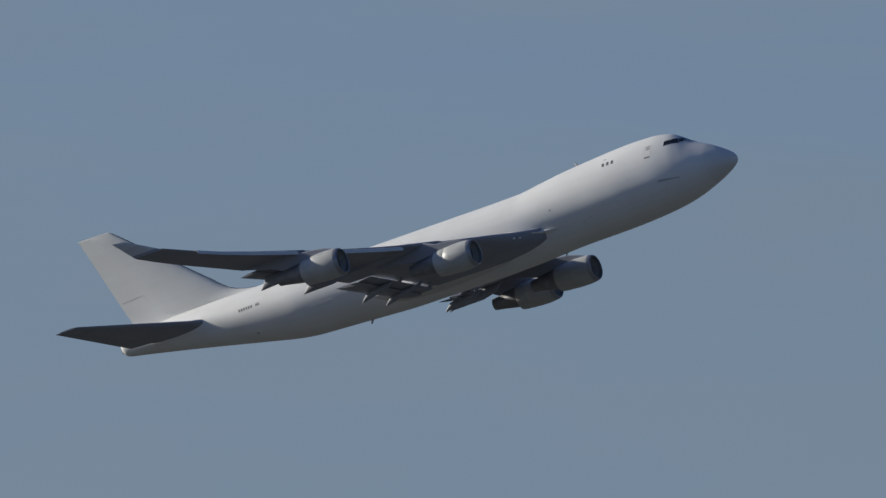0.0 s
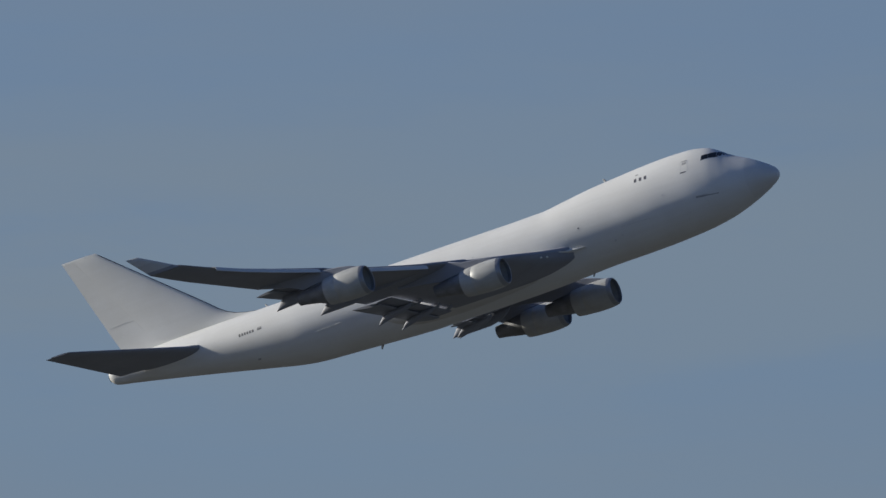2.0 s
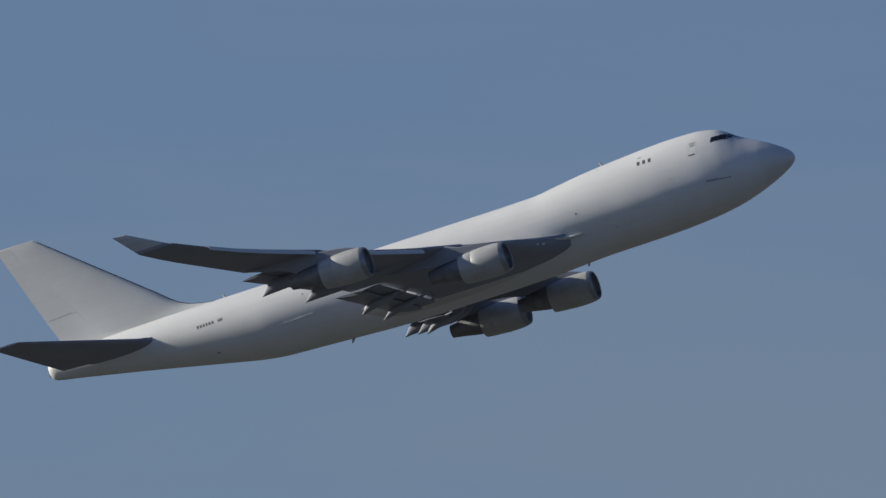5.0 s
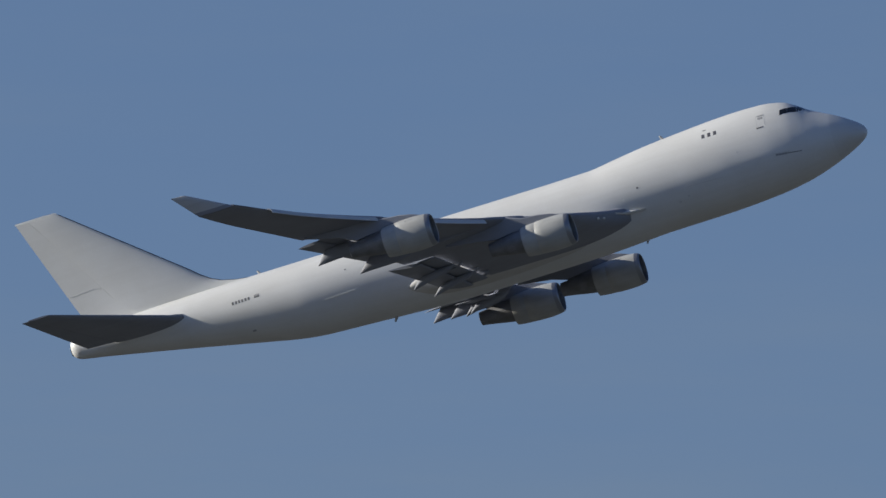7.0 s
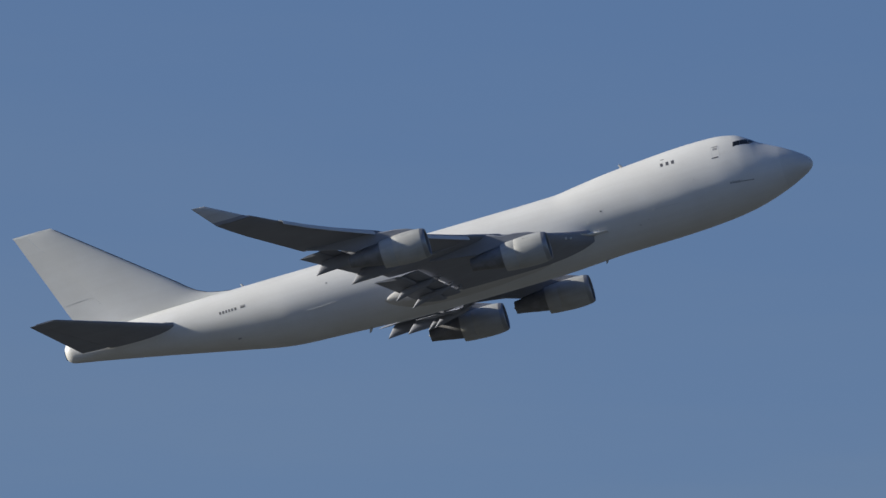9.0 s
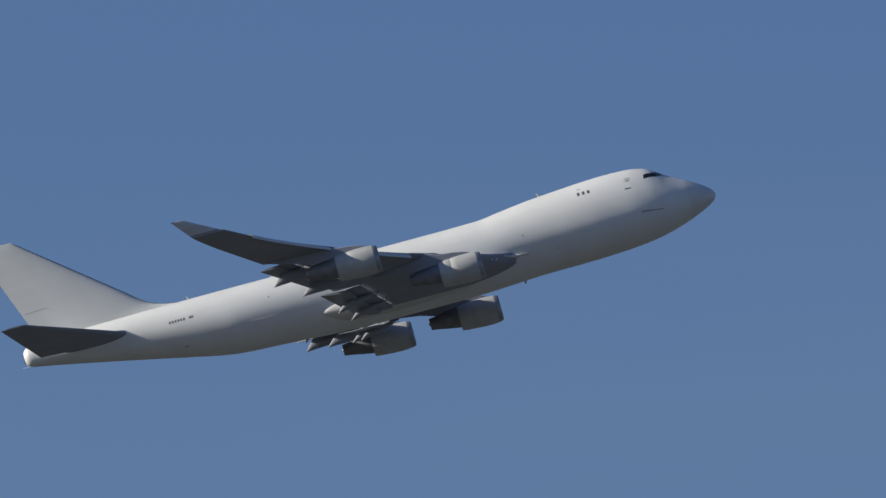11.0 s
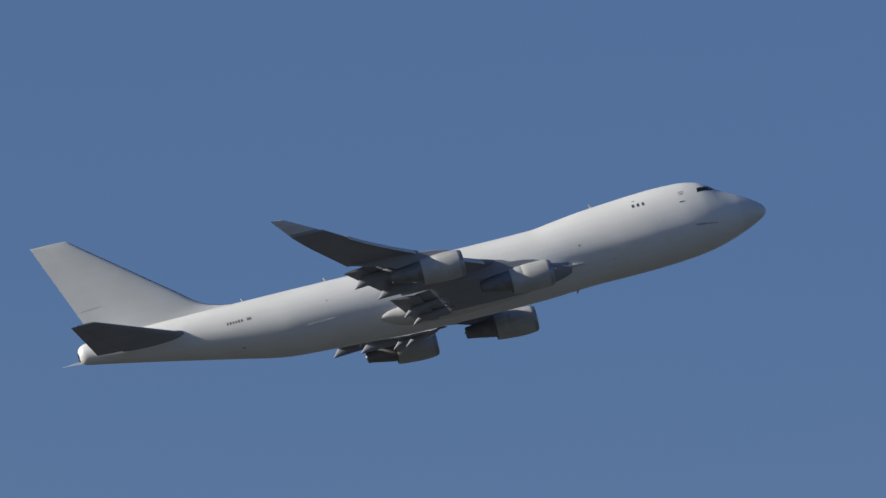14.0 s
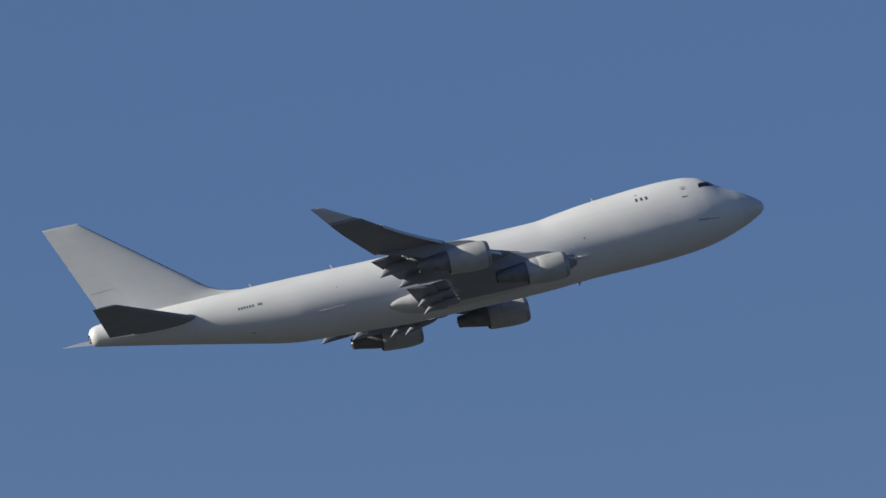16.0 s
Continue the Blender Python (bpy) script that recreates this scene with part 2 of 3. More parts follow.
def smooth_hull(ob, a, b):
    """True surface normals, so that the two skins meet without a step."""
    normals = []
    for s in stations:
        if a - 1e-6 <= s <= b + 1e-6:
            for q in range(AROUND):
                g = 360 * q / AROUND
                along = skin(max(0.0, s - 0.04), g) - skin(min(68.3, s + 0.04), g)
                round_ = skin(s, g + 1) - skin(s, g - 1)
                n = along.cross(round_).normalized()
                top, low, _, mid = hull(s)
                if n.dot(skin(s, g) - Vector((-s, 0, mid))) < 0:
                    n = -n
                normals.append(n)
    ob.data.normals_split_custom_set_from_vertices(normals)
    return ob


fuselage = part("fuselage", hull_mesh(RADOME, 68.3), WHITE, airliner, "white double-deck hull with a short upper-deck hump")
smooth_hull(fuselage, RADOME, 68.3)
smooth_hull(part("radome", hull_mesh(0, RADOME), RADOME_PAINT, airliner, "off-white rounded nose cone"), 0, RADOME)


def patch(name, corners, material, parent, off=0.012, label="", steps=4, thick=0.02):
    """A thin panel that follows the hull; corners are metres aft and degrees above the side."""
    a, b, c, d = [Vector(q) for q in corners]
    bm = bmesh.new()
    sheets = []
    for o in (off, off - thick):
        grid = []
        for i in range(steps + 1):
            u = i / steps
            row = []
            for j in range(steps + 1):
                v = j / steps
                q = (a * (1 - u) + b * u) * (1 - v) + (d * (1 - u) + c * u) * v
                row.append(bm.verts.new(skin(q.x, q.y, o)))
            grid.append(row)
        sheets.append(grid)
        for i in range(steps):
            for j in range(steps):
                bm.faces.new((grid[i][j], grid[i + 1][j], grid[i + 1][j + 1], grid[i][j + 1]))
    up, dn = sheets
    rim = [(i, 0) for i in range(steps)] + [(steps, j) for j in range(steps)] + [(i, steps) for i in range(steps, 0, -1)] + [(0, j) for j in range(steps, 0, -1)]
    for p, q in zip(rim, rim[1:] + rim[:1]):
        bm.faces.new((up[p[0]][p[1]], up[q[0]][q[1]], dn[q[0]][q[1]], dn[p[0]][p[1]]))
    return part(name, bm, material, parent, label)


def box_on_hull(name, s0, s1, z0, z1, material, label="", rise=0.0, port=False, **more):
    """A panel between two stations and two heights; rise lifts its aft end."""
    flip = (lambda g: 180 - g) if port else (lambda g: g)
    q = [(s0, flip(angle_at(s0, z0))), (s1, flip(angle_at(s1, z0 + rise))), (s1, flip(angle_at(s1, z1 + rise))), (s0, flip(angle_at(s0, z1)))]
    return patch(name, q, material, fuselage, label=label, **more)


# cockpit panes on both sides of the nose
for side in (False, True):
    for pane in (((6.28, 42.5), (5.66, 47), (5.62, 58), (6.22, 52)), ((5.64, 47.5), (4.96, 53), (4.98, 71), (5.6, 59)), ((4.93, 53), (3.78, 87.5), (4.72, 88.5), (4.95, 72))):
        patch("cockpit_window", [(s, 180 - g if side else g) for s, g in pane], GLASS, fuselage, label="dark cockpit pane", off=0.01)

# upper-deck windows, door and markings on the starboard side
for s in (11.61, 12.11, 12.61):
    box_on_hull("cabin_window", s, s + 0.24, 2.86, 3.19, MARK, "small dark upper-deck window")
box_on_hull("window_trim", 12.45, 12.77, 3.52, 3.57, SEAM)
box_on_hull("door_sill", 7.70, 8.26, 2.25, 2.34, MARK, "dark sill line of the upper-deck door")
box_on_hull("door_seam", 7.52, 7.55, 2.36, 3.34, SEAM_PALE, off=0.004)
box_on_hull("door_seam", 8.18, 8.21, 2.36, 3.40, SEAM_PALE, off=0.004)
box_on_hull("door_seam", 7.55, 8.18, 3.36, 3.42, SEAM_PALE, off=0.004)
box_on_hull("door_placard", 7.6, 8.1, 3.3, 3.38, FADED, "small grey placard at the upper-deck door")
box_on_hull("door_window", 7.66, 8.06, 3.02, 3.22, FADED, off=0.004)
for q in range(9):
    a = 5.15 + 0.235 * q
    low, high = (-0.53, -0.47) if q < 5 else (-0.57, -0.42)
    box_on_hull("nose_marking", a, a + 0.21, low + 0.022 * q, high + 0.022 * q, SEAM if q < 5 else FADED, "small grey lettering bar below the cockpit")
for q in range(5):
    a = 6.1 + 0.25 * q
    box_on_hull("nose_marking", a, a + 0.2, -0.33 + 0.03 * q, -0.27 + 0.03 * q, SEAM_PALE)
box_on_hull("hull_seam", 11.9, 14.95, -0.80, -0.76, SEAM_PALE, rise=0.08)
box_on_hull("cargo_door_edge", 43.55, 46.2, -0.73, -0.685, BRIGHT, "bright lower edge of the side cargo door", rise=-0.05, off=0.035, thick=0.05)
for s, z, size, mat in ((18.8, 0.36, 0.14, MARK), (15.72, -1.72, 0.2, SEAM_PALE), (14.92, -1.46, 0.16, SEAM_PALE), (43.9, 1.1, 0.12, SEAM), (10.2, 0.8, 0.1, SEAM_PALE), (29.5, 1.0, 0.1, SEAM_PALE)):
    box_on_hull("hull_port", s, s + size, z, z + size * 0.8, mat)
box_on_hull("outflow_grille", 52.6, 52.9, -1.31, -1.19, FADED, "dark grille low on the aft hull")
box_on_hull("hull_light", 20.15, 20.3, -0.32, -0.16, BRIGHT, off=0.06)


# registration as plain bars, and a small flag beside it
s = 53.88
for wide in (0.24, 0.24, 0.22, 0.22, 0.24, 0.24):
    box_on_hull("registration_bar", s - wide + 0.06, s - 0.01, 1.15, 1.39, SEAM)
    s -= wide + 0.05
for k, mat in enumerate((SEAM, FADED)):
    box_on_hull("flag_mark", 51.45, 51.9, 1.17 + 0.13 * k, 1.30 + 0.13 * k, mat)


def blade(name, x, z, size, lean=0.5, down=False):
    """A small swept blade aerial on the centre line."""
    k = -1 if down else 1
    rings = []
    for u, w in ((0, 1), (0.6, 0.75), (1, 0.45)):
        c, zz, xx = size * 0.8 * w, z + k * size * u, x - lean * size * u
        rings.append([Vector((xx + c / 2, 0, zz)), Vector((xx, 0.03, zz)), Vector((xx - c / 2, 0, zz)), Vector((xx, -0.03, zz))])
    return part(name, loft(rings), PALE, fuselage, "small blade aerial", smooth=False)


for s, size in ((16.4, 0.42), (43.2, 0.45), (51.5, 0.38), (9.2, 0.12)):
    blade("antenna", -s, hull(s)[0] - 0.04, size)
for s, size in ((19.7, 0.34), (41.45, 0.42)):
    blade("antenna", -s, hull(s)[1] + 0.04, size, down=True)

# ---- belly fairing at the wing roots ----
BELLY = [(23.0, 1.6, -2.3, -2.9), (25.0, 2.4, -2.0, -3.0), (27.5, 3.0, -1.6, -3.1), (30.0, 3.4, -1.2, -3.16), (32.5, 3.5, -0.95, -3.18), (34.0, 3.5, -0.82, -3.16), (35.5, 3.45, -0.66, -3.12), (36.8, 3.38, -0.52, -3.02), (37.8, 3.22, -0.48, -2.86), (38.4, 3.13, -0.58, -2.7), (38.9, 3.02, -0.85, -2.5), (39.2, 2.9, -1.15, -2.3), (39.35, 2.7, -1.5, -2.05)]
BX = np.array([b[0] for b in BELLY])


def belly_ring(s):
    half, top, low = [smooth_line(s, BX, np.array([b[k] for b in BELLY])) for k in (1, 2, 3)]
    ring = []
    square = float(np.interp(s, (23, 32, 36.5, 39.35), (1.0, 0.7, 0.75, 0.92)))
    for k in range(40):
        a = 2 * math.pi * k / 40
        c, d = math.cos(a), math.sin(a)
        ring.append(Vector((-s, half * math.copysign(abs(c) ** square, c), (top + low) / 2 + (top - low) / 2 * math.copysign(abs(d) ** min(1.0, square + 0.06), d))))
    return ring


part("belly_fairing", loft([belly_ring(s) for s in np.concatenate([np.linspace(23.0, 37.4, 34), np.linspace(37.6, 39.35, 20)])]), GRIMY, airliner, "grimy white rounded fairing where the wings meet the belly")

# ---- fin and rudder ----
def foil(lead, trail, thick, axis, count=12, blunt=0.0):
    """A symmetric section from lead to trail; axis is the way of its thickness."""
    lead, trail, axis = Vector(lead), Vector(trail), Vector(axis)
    cs = [(1 - math.cos(math.pi * k / count)) / 2 for k in range(count + 1)]
    half = [thick / 0.2 * (0.2969 * math.sqrt(c) - 0.126 * c - 0.3516 * c * c + 0.2843 * c**3 - 0.1015 * c**4) * 1.0 + blunt * c for c in cs]
    over = [lead.lerp(trail, c) + axis * h for c, h in zip(cs, half)]
    under = [lead.lerp(trail, c) - axis * h for c, h in zip(cs, half)]
    return over + under[:0:-1]


FIN = [(3.2, -50.2, -66.4), (3.4, -51.4, -66.45), (3.5, -52.6, -66.48), (3.66, -53.65, -66.52), (3.95, -54.75, -66.6), (4.35, -55.6, -66.75), (4.9, -56.35, -67.0), (5.6, -57.15, -67.28), (13.05, -66.4, -70.15), (13.3, -66.75, -70.25)]


def fin_at(z):
    zs = np.array([f[0] for f in FIN])
    return float(np.interp(z, zs, [f[1] for f in FIN])), float(np.interp(z, zs, [f[2] for f in FIN]))


def slab_section(z, x0, x1, h0, h1):
    return [Vector((x0, h0, z)), Vector((x1, h1, z)), Vector((x1, -h1, z)), Vector((x0, -h0, z))]


fin_zs = (3.2, 3.3, 3.4, 3.45, 3.5, 3.58, 3.66, 3.8, 3.95, 4.15, 4.35, 4.6, 4.9, 5.2, 5.6, 6.5, 8.2, 9.8, 11.4, 12.5, 13.05, 13.3)
rings = []
for z in fin_zs:
    a, b = fin_at(z)
    c = a - b
    full = foil((a, 0, z), (b, 0, z), min(0.072 * c, 0.78) * (0.75 if z > 13.2 else 1), (0, 1, 0))
    cut = a - 0.69 * c
    rings.append([Vector((max(p.x, cut), p.y if p.x >= cut else math.copysign(0.021 * c, p.y if abs(p.y) > 1e-6 else 1), z)) for p in full])
fin = part("tail_fin", loft(rings), WHITE_FIN, airliner, "tall swept white fin without markings")
for z0, z1 in ((3.25, 6.245), (6.255, 13.28)):
    rings = []
    for z in np.linspace(z0, z1, 4):
        a, b = fin_at(z)
        c = a - b
        rings.append(slab_section(z, a - 0.6905 * c, b, 0.021 * c, 0.012))
    part("rudder", loft(rings), WHITE_FIN, fin, "white rudder panel")
edge = []
for z in (3.5, 3.58, 3.66, 3.8, 3.95, 4.15, 4.35, 4.6, 4.9, 5.2, 5.6, 6.5, 8.2, 9.8, 11.4, 12.5, 13.15):
    a = fin_at(z)[0]
    along = Vector((fin_at(z + 0.1)[0] - fin_at(z - 0.1)[0], 0, 0.2)).normalized()
    ahead = Vector((along.z, 0, -along.x))
    at = Vector((a, 0, z))
    edge.append([at + ahead * 0.025, at - ahead * 0.03 + Vector((0, 0.06, 0)), at - ahead * 0.03 - Vector((0, 0.06, 0))])
part("fin_edge", loft(edge), DARK, fin, "dark leading edge strip")
# Sun on the fin's top edge is put into this cap's brighter colour.
part("fin_cap", loft([[Vector((-66.62, 0, 13.27)), Vector((-67.8, 0.11, 13.27)), Vector((-70.28, 0.02, 13.3)), Vector((-67.8, -0.11, 13.27))], [Vector((-66.85, 0, 13.39)), Vector((-67.8, 0.09, 13.42)), Vector((-70.32, 0.018, 13.44)), Vector((-67.8, -0.09, 13.42))]]), BRIGHT, fin, "cap strip, coloured brighter for sun on its top")
# hinge line of the lower rudder, a thin strip lying on its skin
for y in (-1, 1):
    strip = []
    for x, z in ((-67.2, 6.23), (-65.2, 6.34)):
        a, b = fin_at(z)
        c = a - b
        half = 0.021 * c if x > a - 0.69 * c else 0.012 + (0.021 * c - 0.012) * (x - b) / (0.31 * c)
        strip.append([Vector((x, y * (half + o), z + h)) for o, h in ((-0.01, 0), (0.012, 0), (0.012, 0.05), (-0.01, 0.05))])
    part("rudder_seam", loft(strip), SEAM_PALE, fin)

# ---- tailplane ----
for y in (-1, 1):
    def tail_at(u):
        return Vector((-57.2 - 9.75 * u, y * (1.4 + 9.67 * u), 1.38 + 1.86 * u)), Vector((-66.6 - 2.7 * u, y * (1.4 + 9.8 * u), 1.44 + 1.8 * u))

    rings = []
    for u in (0, 0.25, 0.5, 0.75, 0.97, 1.0):
        a, b = tail_at(u)
        rings.append(foil(a, a.lerp(b, 0.74), 0.085 * (a - b).length * (0.5 if u == 1 else 1), (0, 0, 1), blunt=0.014 * (a - b).length))
    tailplane = part("tailplane", loft(rings), GREY, airliner, "grey swept tailplane, dark underneath")
    rings = []
    for u in (0.02, 0.5, 0.985):
        a, b = tail_at(u)
        c = (a - b).length
        p, q = a.lerp(b, 0.746), b
        rings.append([p + Vector((0, 0, 0.013 * c)), q + Vector((0, 0, 0.012)), q - Vector((0, 0, 0.012)), p - Vector((0, 0, 0.013 * c))])
    part("elevator", loft(rings), GREY, tailplane)
    part("tailplane_seal", loft([[Vector((-57.9, y * 2.0, 1.76)), Vector((-59.6, y * 2.0, 1.86)), Vector((-59.6, y * 2.0, 1.78)), Vector((-57.9, y * 2.0, 1.68))], [Vector((-58.7, y * 2.75, 1.86)), Vector((-60.2, y * 2.75, 1.98)), Vector((-60.2, y * 2.75, 1.86)), Vector((-58.7, y * 2.75, 1.78))]]), PALE, tailplane)

# tail cone outlet
part("tail_outlet", loft([[Vector((-68.2 - d, 0.38 * r * math.cos(a), 1.96 + 0.43 * r * math.sin(a))) for a in np.linspace(0, 2 * math.pi, 24, endpoint=False)] for d, r in ((0, 1.0), (0.16, 1.0), (0.16, 0.8), (0.0, 0.7))]), DARK, fuselage, "dark outlet of the tail cone")

# ---- wings ----
LE = [(2.2, -19.2, -1.5), (2.9, -19.95, -1.48), (3.4, -20.6, -1.48), (7.5, -23.8, -1.25), (11.7, -27.6, -0.85), (15.4, -30.92, -0.4), (21.7, -36.6, 0.72), (27.7, -42.0, 2.05), (31.4, -45.35, 3.25)]
TE = [(2.2, -32.2, -2.85), (3.3, -32.5, -2.78), (10.9, -35.2, -1.36), (10.95, -37.5, -1.44), (13.35, -38.4, -0.97), (13.4, -36.9, -0.55), (21.0, -40.9, 1.06), (21.05, -42.95, 0.95), (28.6, -46.95, 2.5), (31.4, -48.4, 3.25)]
LY, TY = np.array([q[0] for q in LE]), np.array([q[0] for q in TE])


def wing_edge(y):
    y = abs(y)
    lead = (smooth_line(y, LY, np.array([q[1] for q in LE])), smooth_line(y, LY, np.array([q[2] for q in LE])))
    trail = (float(np.interp(y, TY, [q[1] for q in TE])), float(np.interp(y, TY, [q[2] for q in TE])))
    return lead, trail


def wing_ring(y, k, count=16):
    """A cambered section at |y|; k is the side."""
    (lx, lz), (tx, tz) = wing_edge(y)
    c = lx - tx
    thick = c * float(np.interp(y, (3, 12, 31), (0.125, 0.10, 0.085)))
    cs = [(1 - math.cos(math.pi * q / count)) / 2 for q in range(count + 1)]
    over, under = [], []
    flat = 0.012 if y > 21.02 else 0.03
    for u in cs:
        h = thick / 0.2 * (0.2969 * math.sqrt(u) - 0.126 * u - 0.3516 * u * u + 0.2843 * u**3 - 0.1036 * u**4)
        mid = lz + (tz - lz) * u + 0.25 * thick
        over.append(Vector((lx - c * u, k * y, mid + h * 1.05 - 0.25 * thick * u + flat * u)))
        blunt = float(np.interp(y, (2.2, 3.6, 7.5), (0.45, 0.45, 0.0))) * min(1.0, u / 0.02) * (1 - u)
        under.append(Vector((lx - c * u, k * y, mid - h * 0.75 - 0.25 * thick * u - flat * u - blunt)))
    return over + under[:0:-1]


def under_wing(y, u):
    """Height of the wing's underside at |y|, a share u of the chord back."""
    ring = wing_ring(abs(y), 1)
    low = ring[17:][::-1]
    (lx, _), (tx, _) = wing_edge(y)
    x = lx + (tx - lx) * u
    best = min(low, key=lambda p: abs(p.x - x))
    return best.z


def slab(points0, points1):
    return loft([points0, points1])


def flap(name, k, y0, y1, a0, b0, a1, b1, thick, wing, label):
    """A flap element from y0 to y1: leading edge a, trailing edge b at each end, (x, z)."""
    rings = []
    for u in np.linspace(0, 1, 4):
        y = y0 + (y1 - y0) * u
        lead = Vector((a0[0] + (a1[0] - a0[0]) * u, k * y, a0[1] + (a1[1] - a0[1]) * u))
        tail = Vector((b0[0] + (b1[0] - b0[0]) * u, k * y, b0[1] + (b1[1] - b0[1]) * u))
        n = (tail - lead).normalized().cross(Vector((0, k, 0)))
        rings.append(foil(lead, tail, thick, n if n.z > 0 else -n, count=8, blunt=0.006))
    part(name, loft(rings), GREY, wing, label)


def canoe(k, y, nose, tip, deep, wide, wing):
    """A flap-track fairing: a keel-shaped pod that ends in a point."""
    rings = []
    nose, tip = Vector(nose), Vector(tip)
    for u in (0, 0.03, 0.09, 0.18, 0.3, 0.42, 0.55, 0.68, 0.8, 0.9, 0.96, 1.0):
        x = nose.x + (tip.x - nose.x) * u
        keel = float(np.interp(u, (0, 0.09, 0.2, 0.42, 1.0), (nose.z, nose.z - 0.45 * deep, nose.z - 0.75 * deep, nose.z - 0.95 * deep, tip.z)))
        roof = float(np.interp(u, (0, 0.42, 0.82, 1.0), (nose.z + 0.05, nose.z - 0.05, min(nose.z - 0.1, tip.z + 1.1 * deep), tip.z + 0.04)))
        roof = max(roof, keel + 0.03)
        w = wide / 2 * float(np.interp(u, (0, 0.09, 0.3, 0.6, 0.9, 1.0), (0.05, 0.6, 1.0, 0.95, 0.55, 0.08)))
        rings.append([Vector((x, k * y + w * math.cos(a), (keel + roof) / 2 + (roof - keel) / 2 * math.sin(a))) for a in np.linspace(0, 2 * math.pi, 14, endpoint=False)])
    part("flap_fairing", loft(rings), GREY, wing, "grey pointed flap-track fairing")


ENGINES = ((12.2, -22.95, -2.88), (21.6, -32.05, -1.4))
for k in (-1, 1):
    ys = (2.2, 2.9, 3.4, 5, 7.5, 9.5, 10.9, 10.95, 12.2, 13.35, 13.4, 15.4, 17.5, 19.5, 21.0, 21.05, 23, 25, 27.7, 29.5, 30.7, 31.4)
    wing = part("wing", loft([wing_ring(y, k) for y in ys]), GREY, airliner, "long swept wing, dark grey underneath")

    # fillet between the hull's side and the top of the wing root
    rings = []
    for x, yi, zi, yo, zo in ((-18.7, 2.9, -1.28, 3.0, -1.34), (-19.5, 2.98, -1.18, 3.12, -1.3), (-20.3, 3.1, -1.04, 3.42, -1.28), (-22.0, 3.18, -0.62, 4.6, -0.9), (-24.0, 3.2, -0.2, 5.3, -0.6), (-27.0, 3.2, 0.0, 5.6, -0.5)):
        rings.append([Vector((x, k * yi, zi)), Vector((x, k * (yi + yo) / 2, (zi + zo) / 2 - 0.1)), Vector((x, k * yo, zo)), Vector((x, k * (yo - 0.1), zo - 0.12)), Vector((x, k * 2.6, zo - 0.2)), Vector((x, k * 2.6, zi))])
    part("root_fillet", loft(rings), WHITE, wing, "white fillet between hull and wing")

    # winglet, swept and canted outwards
    rings = []
    for u in (0, 0.15, 0.4, 0.7, 0.97, 1.0):
        bend = u
        lead = Vector((-45.4 - 3.5 * u, k * (31.4 + 0.6 * u), 3.27 + 1.82 * bend))
        tail = Vector((-48.4 - 1.65 * u, k * (31.4 + 0.75 * u), 3.26 + 1.87 * bend))
        lean = Vector((0, k * 0.93, -0.36)).normalized()
        rings.append(foil(lead, tail, 0.09 * (lead - tail).length * (0.5 if u == 1 else 1), -lean, count=8))
    tip = rings
    part("wing_tip", loft(tip[:2]), GREY, wing, "dark grey wing tip below the winglet")
    part("winglet", loft(tip[1:]), PALE, wing, "pale grey upturned winglet")

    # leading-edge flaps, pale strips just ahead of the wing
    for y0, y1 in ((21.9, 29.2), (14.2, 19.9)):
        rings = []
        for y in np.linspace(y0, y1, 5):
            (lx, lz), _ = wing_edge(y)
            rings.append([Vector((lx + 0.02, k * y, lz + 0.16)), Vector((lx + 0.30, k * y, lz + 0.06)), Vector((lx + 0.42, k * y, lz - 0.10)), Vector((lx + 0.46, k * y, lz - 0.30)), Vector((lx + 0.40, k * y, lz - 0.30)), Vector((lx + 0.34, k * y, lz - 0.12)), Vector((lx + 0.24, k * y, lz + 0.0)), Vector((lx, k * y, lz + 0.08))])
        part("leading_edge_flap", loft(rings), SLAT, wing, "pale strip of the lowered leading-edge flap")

    # trailing-edge flaps, each with a slot ahead of it
    flap("flap", k, 3.75, 11.2, (-32.55, -3.08), (-34.2, -3.14), (-34.8, -1.62), (-36.4, -1.68), 0.15, wing, "fore flap")
    flap("flap", k, 3.75, 11.2, (-33.85, -3.28), (-36.1, -3.02), (-36.05, -1.86), (-38.85, -1.6), 0.26, wing, "lowered inboard flap")
    flap("flap", k, 13.5, 20.95, (-36.74, -0.84), (-38.1, -0.86), (-40.72, 0.64), (-41.9, 0.54), 0.13, wing, "fore flap")
    flap("flap", k, 13.5, 20.95, (-37.85, -0.94), (-39.7, -0.88), (-41.65, 0.48), (-43.45, 0.38), 0.22, wing, "lowered outboard flap")

    # carriages that hold the flaps across the open slots
    for y, wide, x, z, hang in ((7.75, 0.6, -33.9, -1.85, 0.55), (5.4, 0.7, -33.2, -2.3, 0.5), (4.1, 0.8, -32.7, -2.55, 0.45), (18.6, 0.7, -39.6, 0.55, 0.4), (16.2, 0.9, -38.3, 0.05, 0.4), (14.2, 0.9, -37.3, -0.4, 0.4)):
        ends = []
        for side in (-1, 1):
            ends.append([Vector((x + a, k * (y + side * wide / 2), z + b)) for a, b in ((0.5, 0.02), (-0.1, 0.04), (-0.6, -0.3 * hang), (-0.9, -hang), (-0.2, -hang), (0.4, -0.4 * hang))])
        part("flap_carriage", slab(*ends), GREY, wing, "grey carriage in the flap slot")

    # flap-track fairings
    canoe(k, 19.1, (-37.6, 0, 0.2), (-42.6, 0, -1.08), 1.2, 0.6, wing)
    canoe(k, 15.1, (-34.6, 0, -0.7), (-40.3, 0, -1.92), 1.25, 0.65, wing)
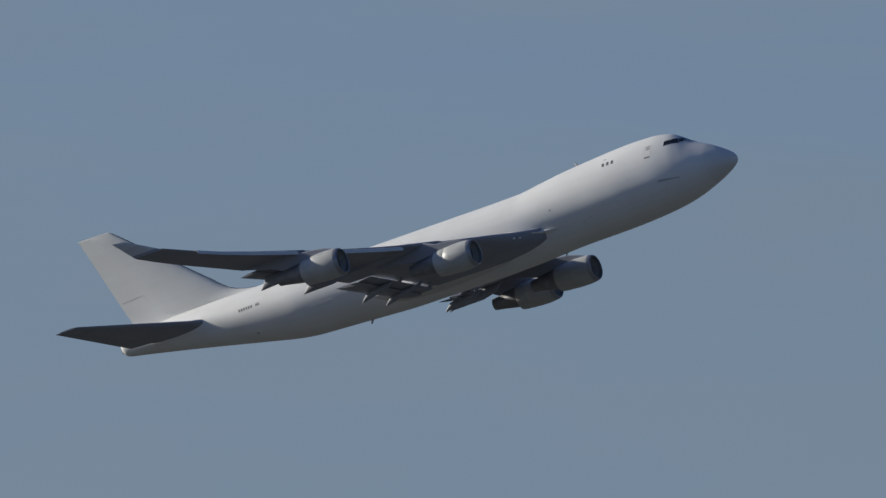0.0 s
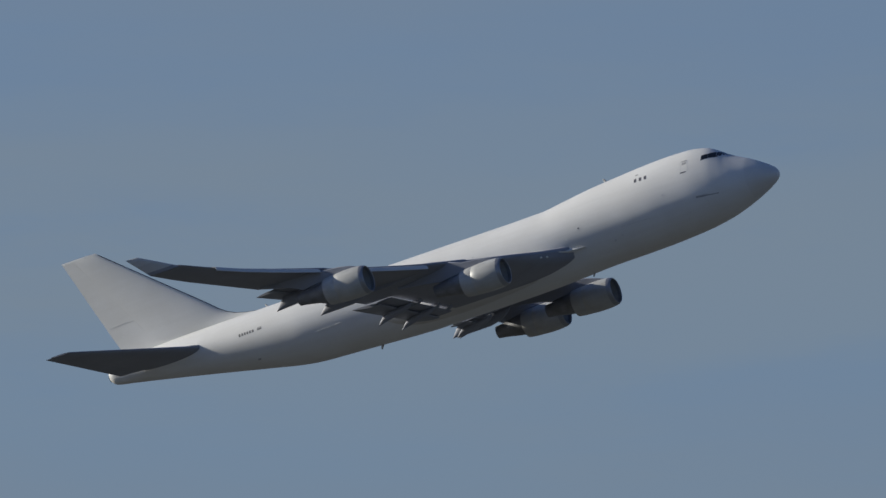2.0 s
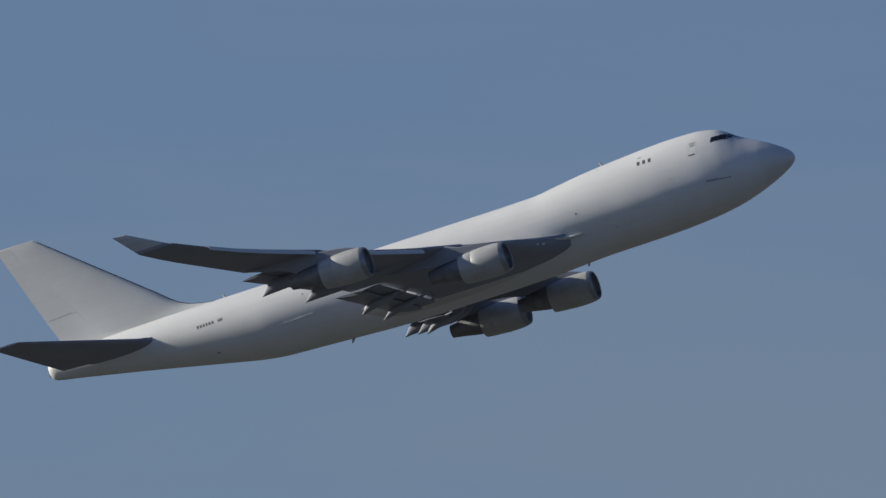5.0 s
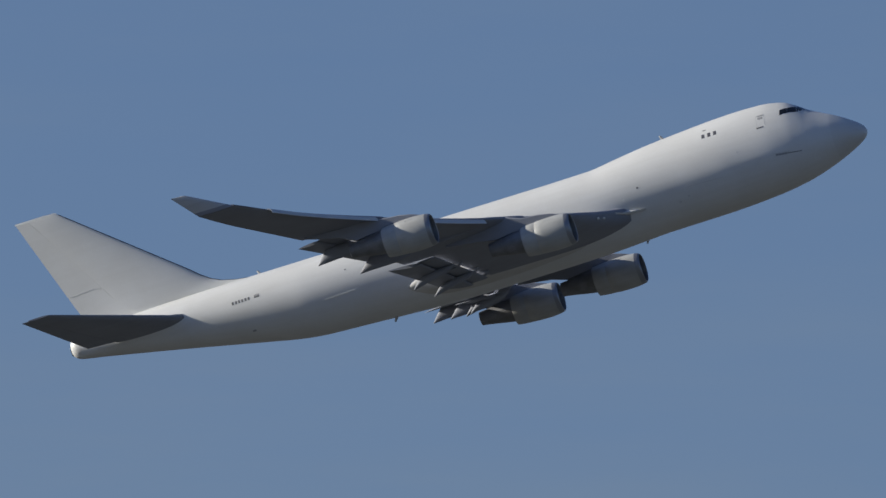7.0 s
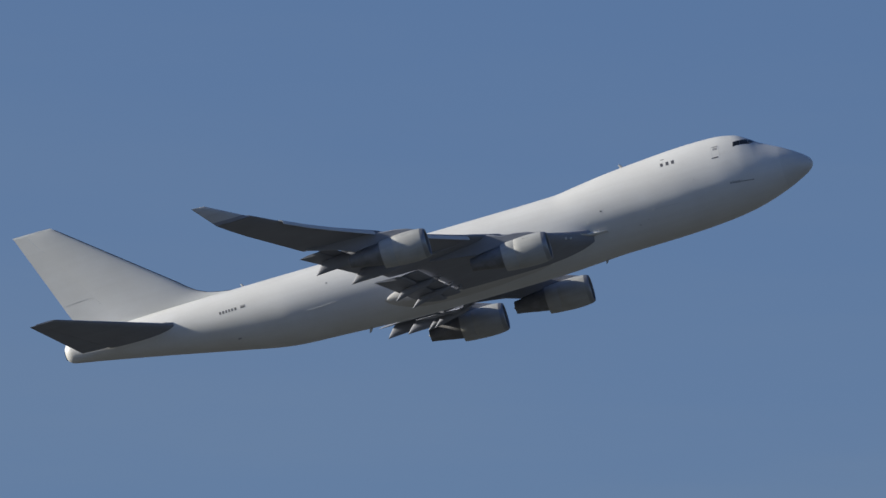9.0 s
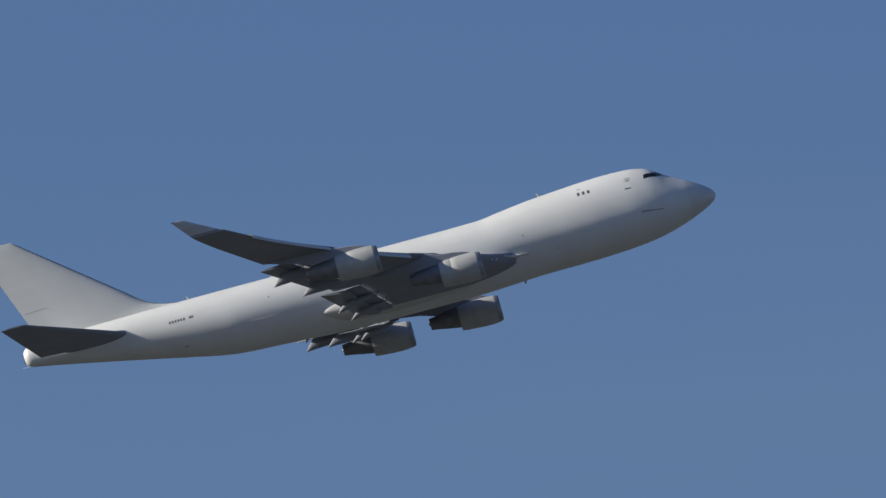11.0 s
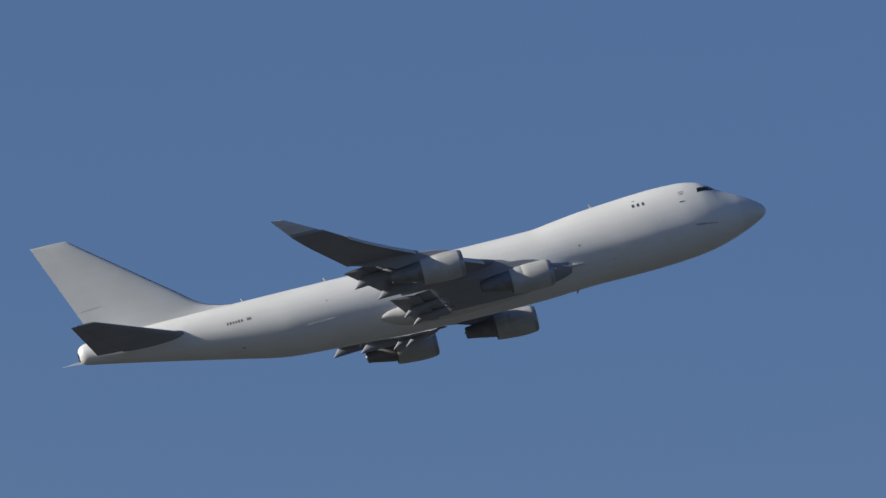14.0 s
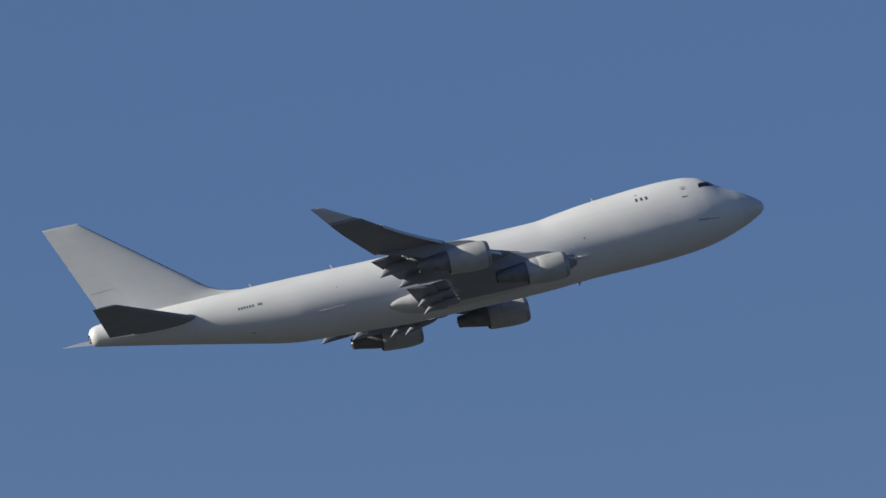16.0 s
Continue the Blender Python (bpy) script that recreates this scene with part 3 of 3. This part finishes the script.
    canoe(k, 8.8, (-33.9, 0, -2.15), (-37.7, 0, -3.3), 0.75, 0.72, wing)
    canoe(k, 6.0, (-33.0, 0, -2.65), (-36.75, 0, -3.76), 0.7, 0.72, wing)
    for y, u in ((5.3, 0.035), (4.8, 0.035)):
        (lx, lz), _ = wing_edge(y)
        part("landing_light", loft([[Vector((lx + 0.02 - d, k * (y + 0.09 * math.cos(a)), lz - 0.02 + 0.09 * math.sin(a))) for a in np.linspace(0, 6.283, 10, endpoint=False)] for d in (0, 0.15)]), BRIGHT, wing)

    for ey, ex, ez in ENGINES:
        ez -= 0.18 if k > 0 else 0.0
        def tube(profile, drop=0.0, count=40):
            return loft([[Vector((ex - d, k * ey + r * math.cos(a), ez + drop * d + r * math.sin(a))) for a in np.linspace(0, 2 * math.pi, count, endpoint=False)] for d, r in profile], caps=False)

        tilt = 0.005
        engine = part("engine", tube([(0.5, 1.318), (0.78, 1.352), (1.2, 1.385), (1.8, 1.39), (2.4, 1.37), (2.98, 1.325), (3.0, 1.31), (3.05, 1.325), (3.6, 1.285), (4.1, 1.225), (4.2, 1.20), (4.18, 1.14), (3.6, 1.14), (2.6, 1.15), (1.4, 1.16), (0.9, 1.15), (0.42, 1.16)], tilt), COWL, airliner, "underslung turbofan with a pale worn cowl")
        part("inlet_lip", tube([(0.5, 1.32), (0.26, 1.262), (0.14, 1.21), (0.09, 1.16), (0.11, 1.115), (0.2, 1.10), (0.45, 1.13)], tilt), LIP, engine, "dull metal inlet lip")
        fan = loft([[Vector((ex - 1.05 + 0.35 * (1 - r) ** 2, k * ey + 1.15 * r * math.cos(a), ez + 0.04 + 1.15 * r * math.sin(a))) for a in np.linspace(0, 2 * math.pi, 40, endpoint=False)] for r in (0.05, 0.2, 0.32, 1.0)])
        part("fan", fan, FAN, engine, "dark fan disc inside the inlet")
        part("core_cowl", tube([(2.8, 1.02), (3.8, 1.02), (4.4, 0.98), (5.2, 0.86), (6.0, 0.72), (6.6, 0.63), (7.1, 0.57), (7.12, 0.53), (6.6, 0.55)], 0.028), CORE, engine, "dark metal core cowl")
        part("bypass_duct", tube([(3.7, 1.12), (3.68, 0.9)], tilt), DARK, engine)
        part("exhaust_plug", tube([(6.3, 0.4), (6.9, 0.32), (7.1, 0.22), (7.25, 0.06)], 0.028), CORE, engine, "tapered exhaust plug")
        # faint placard on both sides of the cowl
        for side in (1, -1):
            plate = []
            for d in (1.55, 1.75, 1.95, 2.15):
                row = []
                for g, r in ((48, 1.375), (48, 1.396), (54, 1.396), (60, 1.396), (60, 1.375)):
                    a = radians(g)
                    row.append(Vector((ex - d, k * ey + side * r * math.cos(a), ez + tilt * d + r * math.sin(a))))
                plate.append(row)
            part("cowl_placard", loft(plate), COWL, engine)
        # pylon from the cowl's top back under the wing
        rings = []
        for d in (1.0, 1.6, 2.6, 4.0, 5.2, 6.4, 7.8, 9.2, 10.6):
            (lx, lz), (tx, tz) = wing_edge(ey)
            x = ex - d
            u = (lx - x) / (lx - tx)
            low = ez + (1.25 if d < 3.2 else 0.95 if d < 4.4 else 0.8 if d < 6 else 0.62) + 0.04 * d
            if u <= 0.0:
                high = np.interp(d, (1.0, 1.6, 2.6, 4.6), (ez + 1.42, ez + 1.64, max(ez + 1.85, lz - 0.3), lz - 0.06))
            else:
                high = under_wing(ey, min(0.9, u)) + 0.2
            if d > 7.5:
                low = max(low, high - 0.2 - 0.35 * (11.4 - d) / 2)
            wide = float(np.interp(d, (1, 2, 5, 8, 10.6), (0.04, 0.2, 0.26, 0.2, 0.04)))
            rings.append([Vector((x, k * ey - wide, low)), Vector((x, k * ey + wide, low)), Vector((x, k * ey + wide, high - 0.08)), Vector((x, k * ey + wide * 0.5, high)), Vector((x, k * ey - wide * 0.5, high)), Vector((x, k * ey - wide, high - 0.08))])
        part("pylon", loft(rings), GREY, engine, "grey engine pylon")

# ---- the unseen ground far below, out to the horizon, added to bounce light upwards ----
bm = bmesh.new()
rings = []
for r in (1.0, 60, 300, 1200, 2600, 4950):
    rings.append([bm.verts.new((r * math.cos(2 * math.pi * q / 72), r * math.sin(2 * math.pi * q / 72), 0.0)) for q in range(72)])
bm.faces.new(rings[0])
for a, b in zip(rings, rings[1:]):
    for q in range(72):
        bm.faces.new((a[q], b[q], b[(q + 1) % 72], a[(q + 1) % 72]))
tagged(part("ground", bm, SOIL, None, smooth=False), "wide flat unseen ground under the sky, added for bounce light", "ground", kind="structure")


def motions():
    lean, climb, turn = CLIMB
    rows = []
    for t, x, y, z in FLIGHT:
        bank = float(np.interp(t, [b[0] for b in BANK], [b[1] for b in BANK]))
        rows.append((t, pose(x, y, z, lean + bank, climb, turn)))
    walk(airliner, rows)


motions()
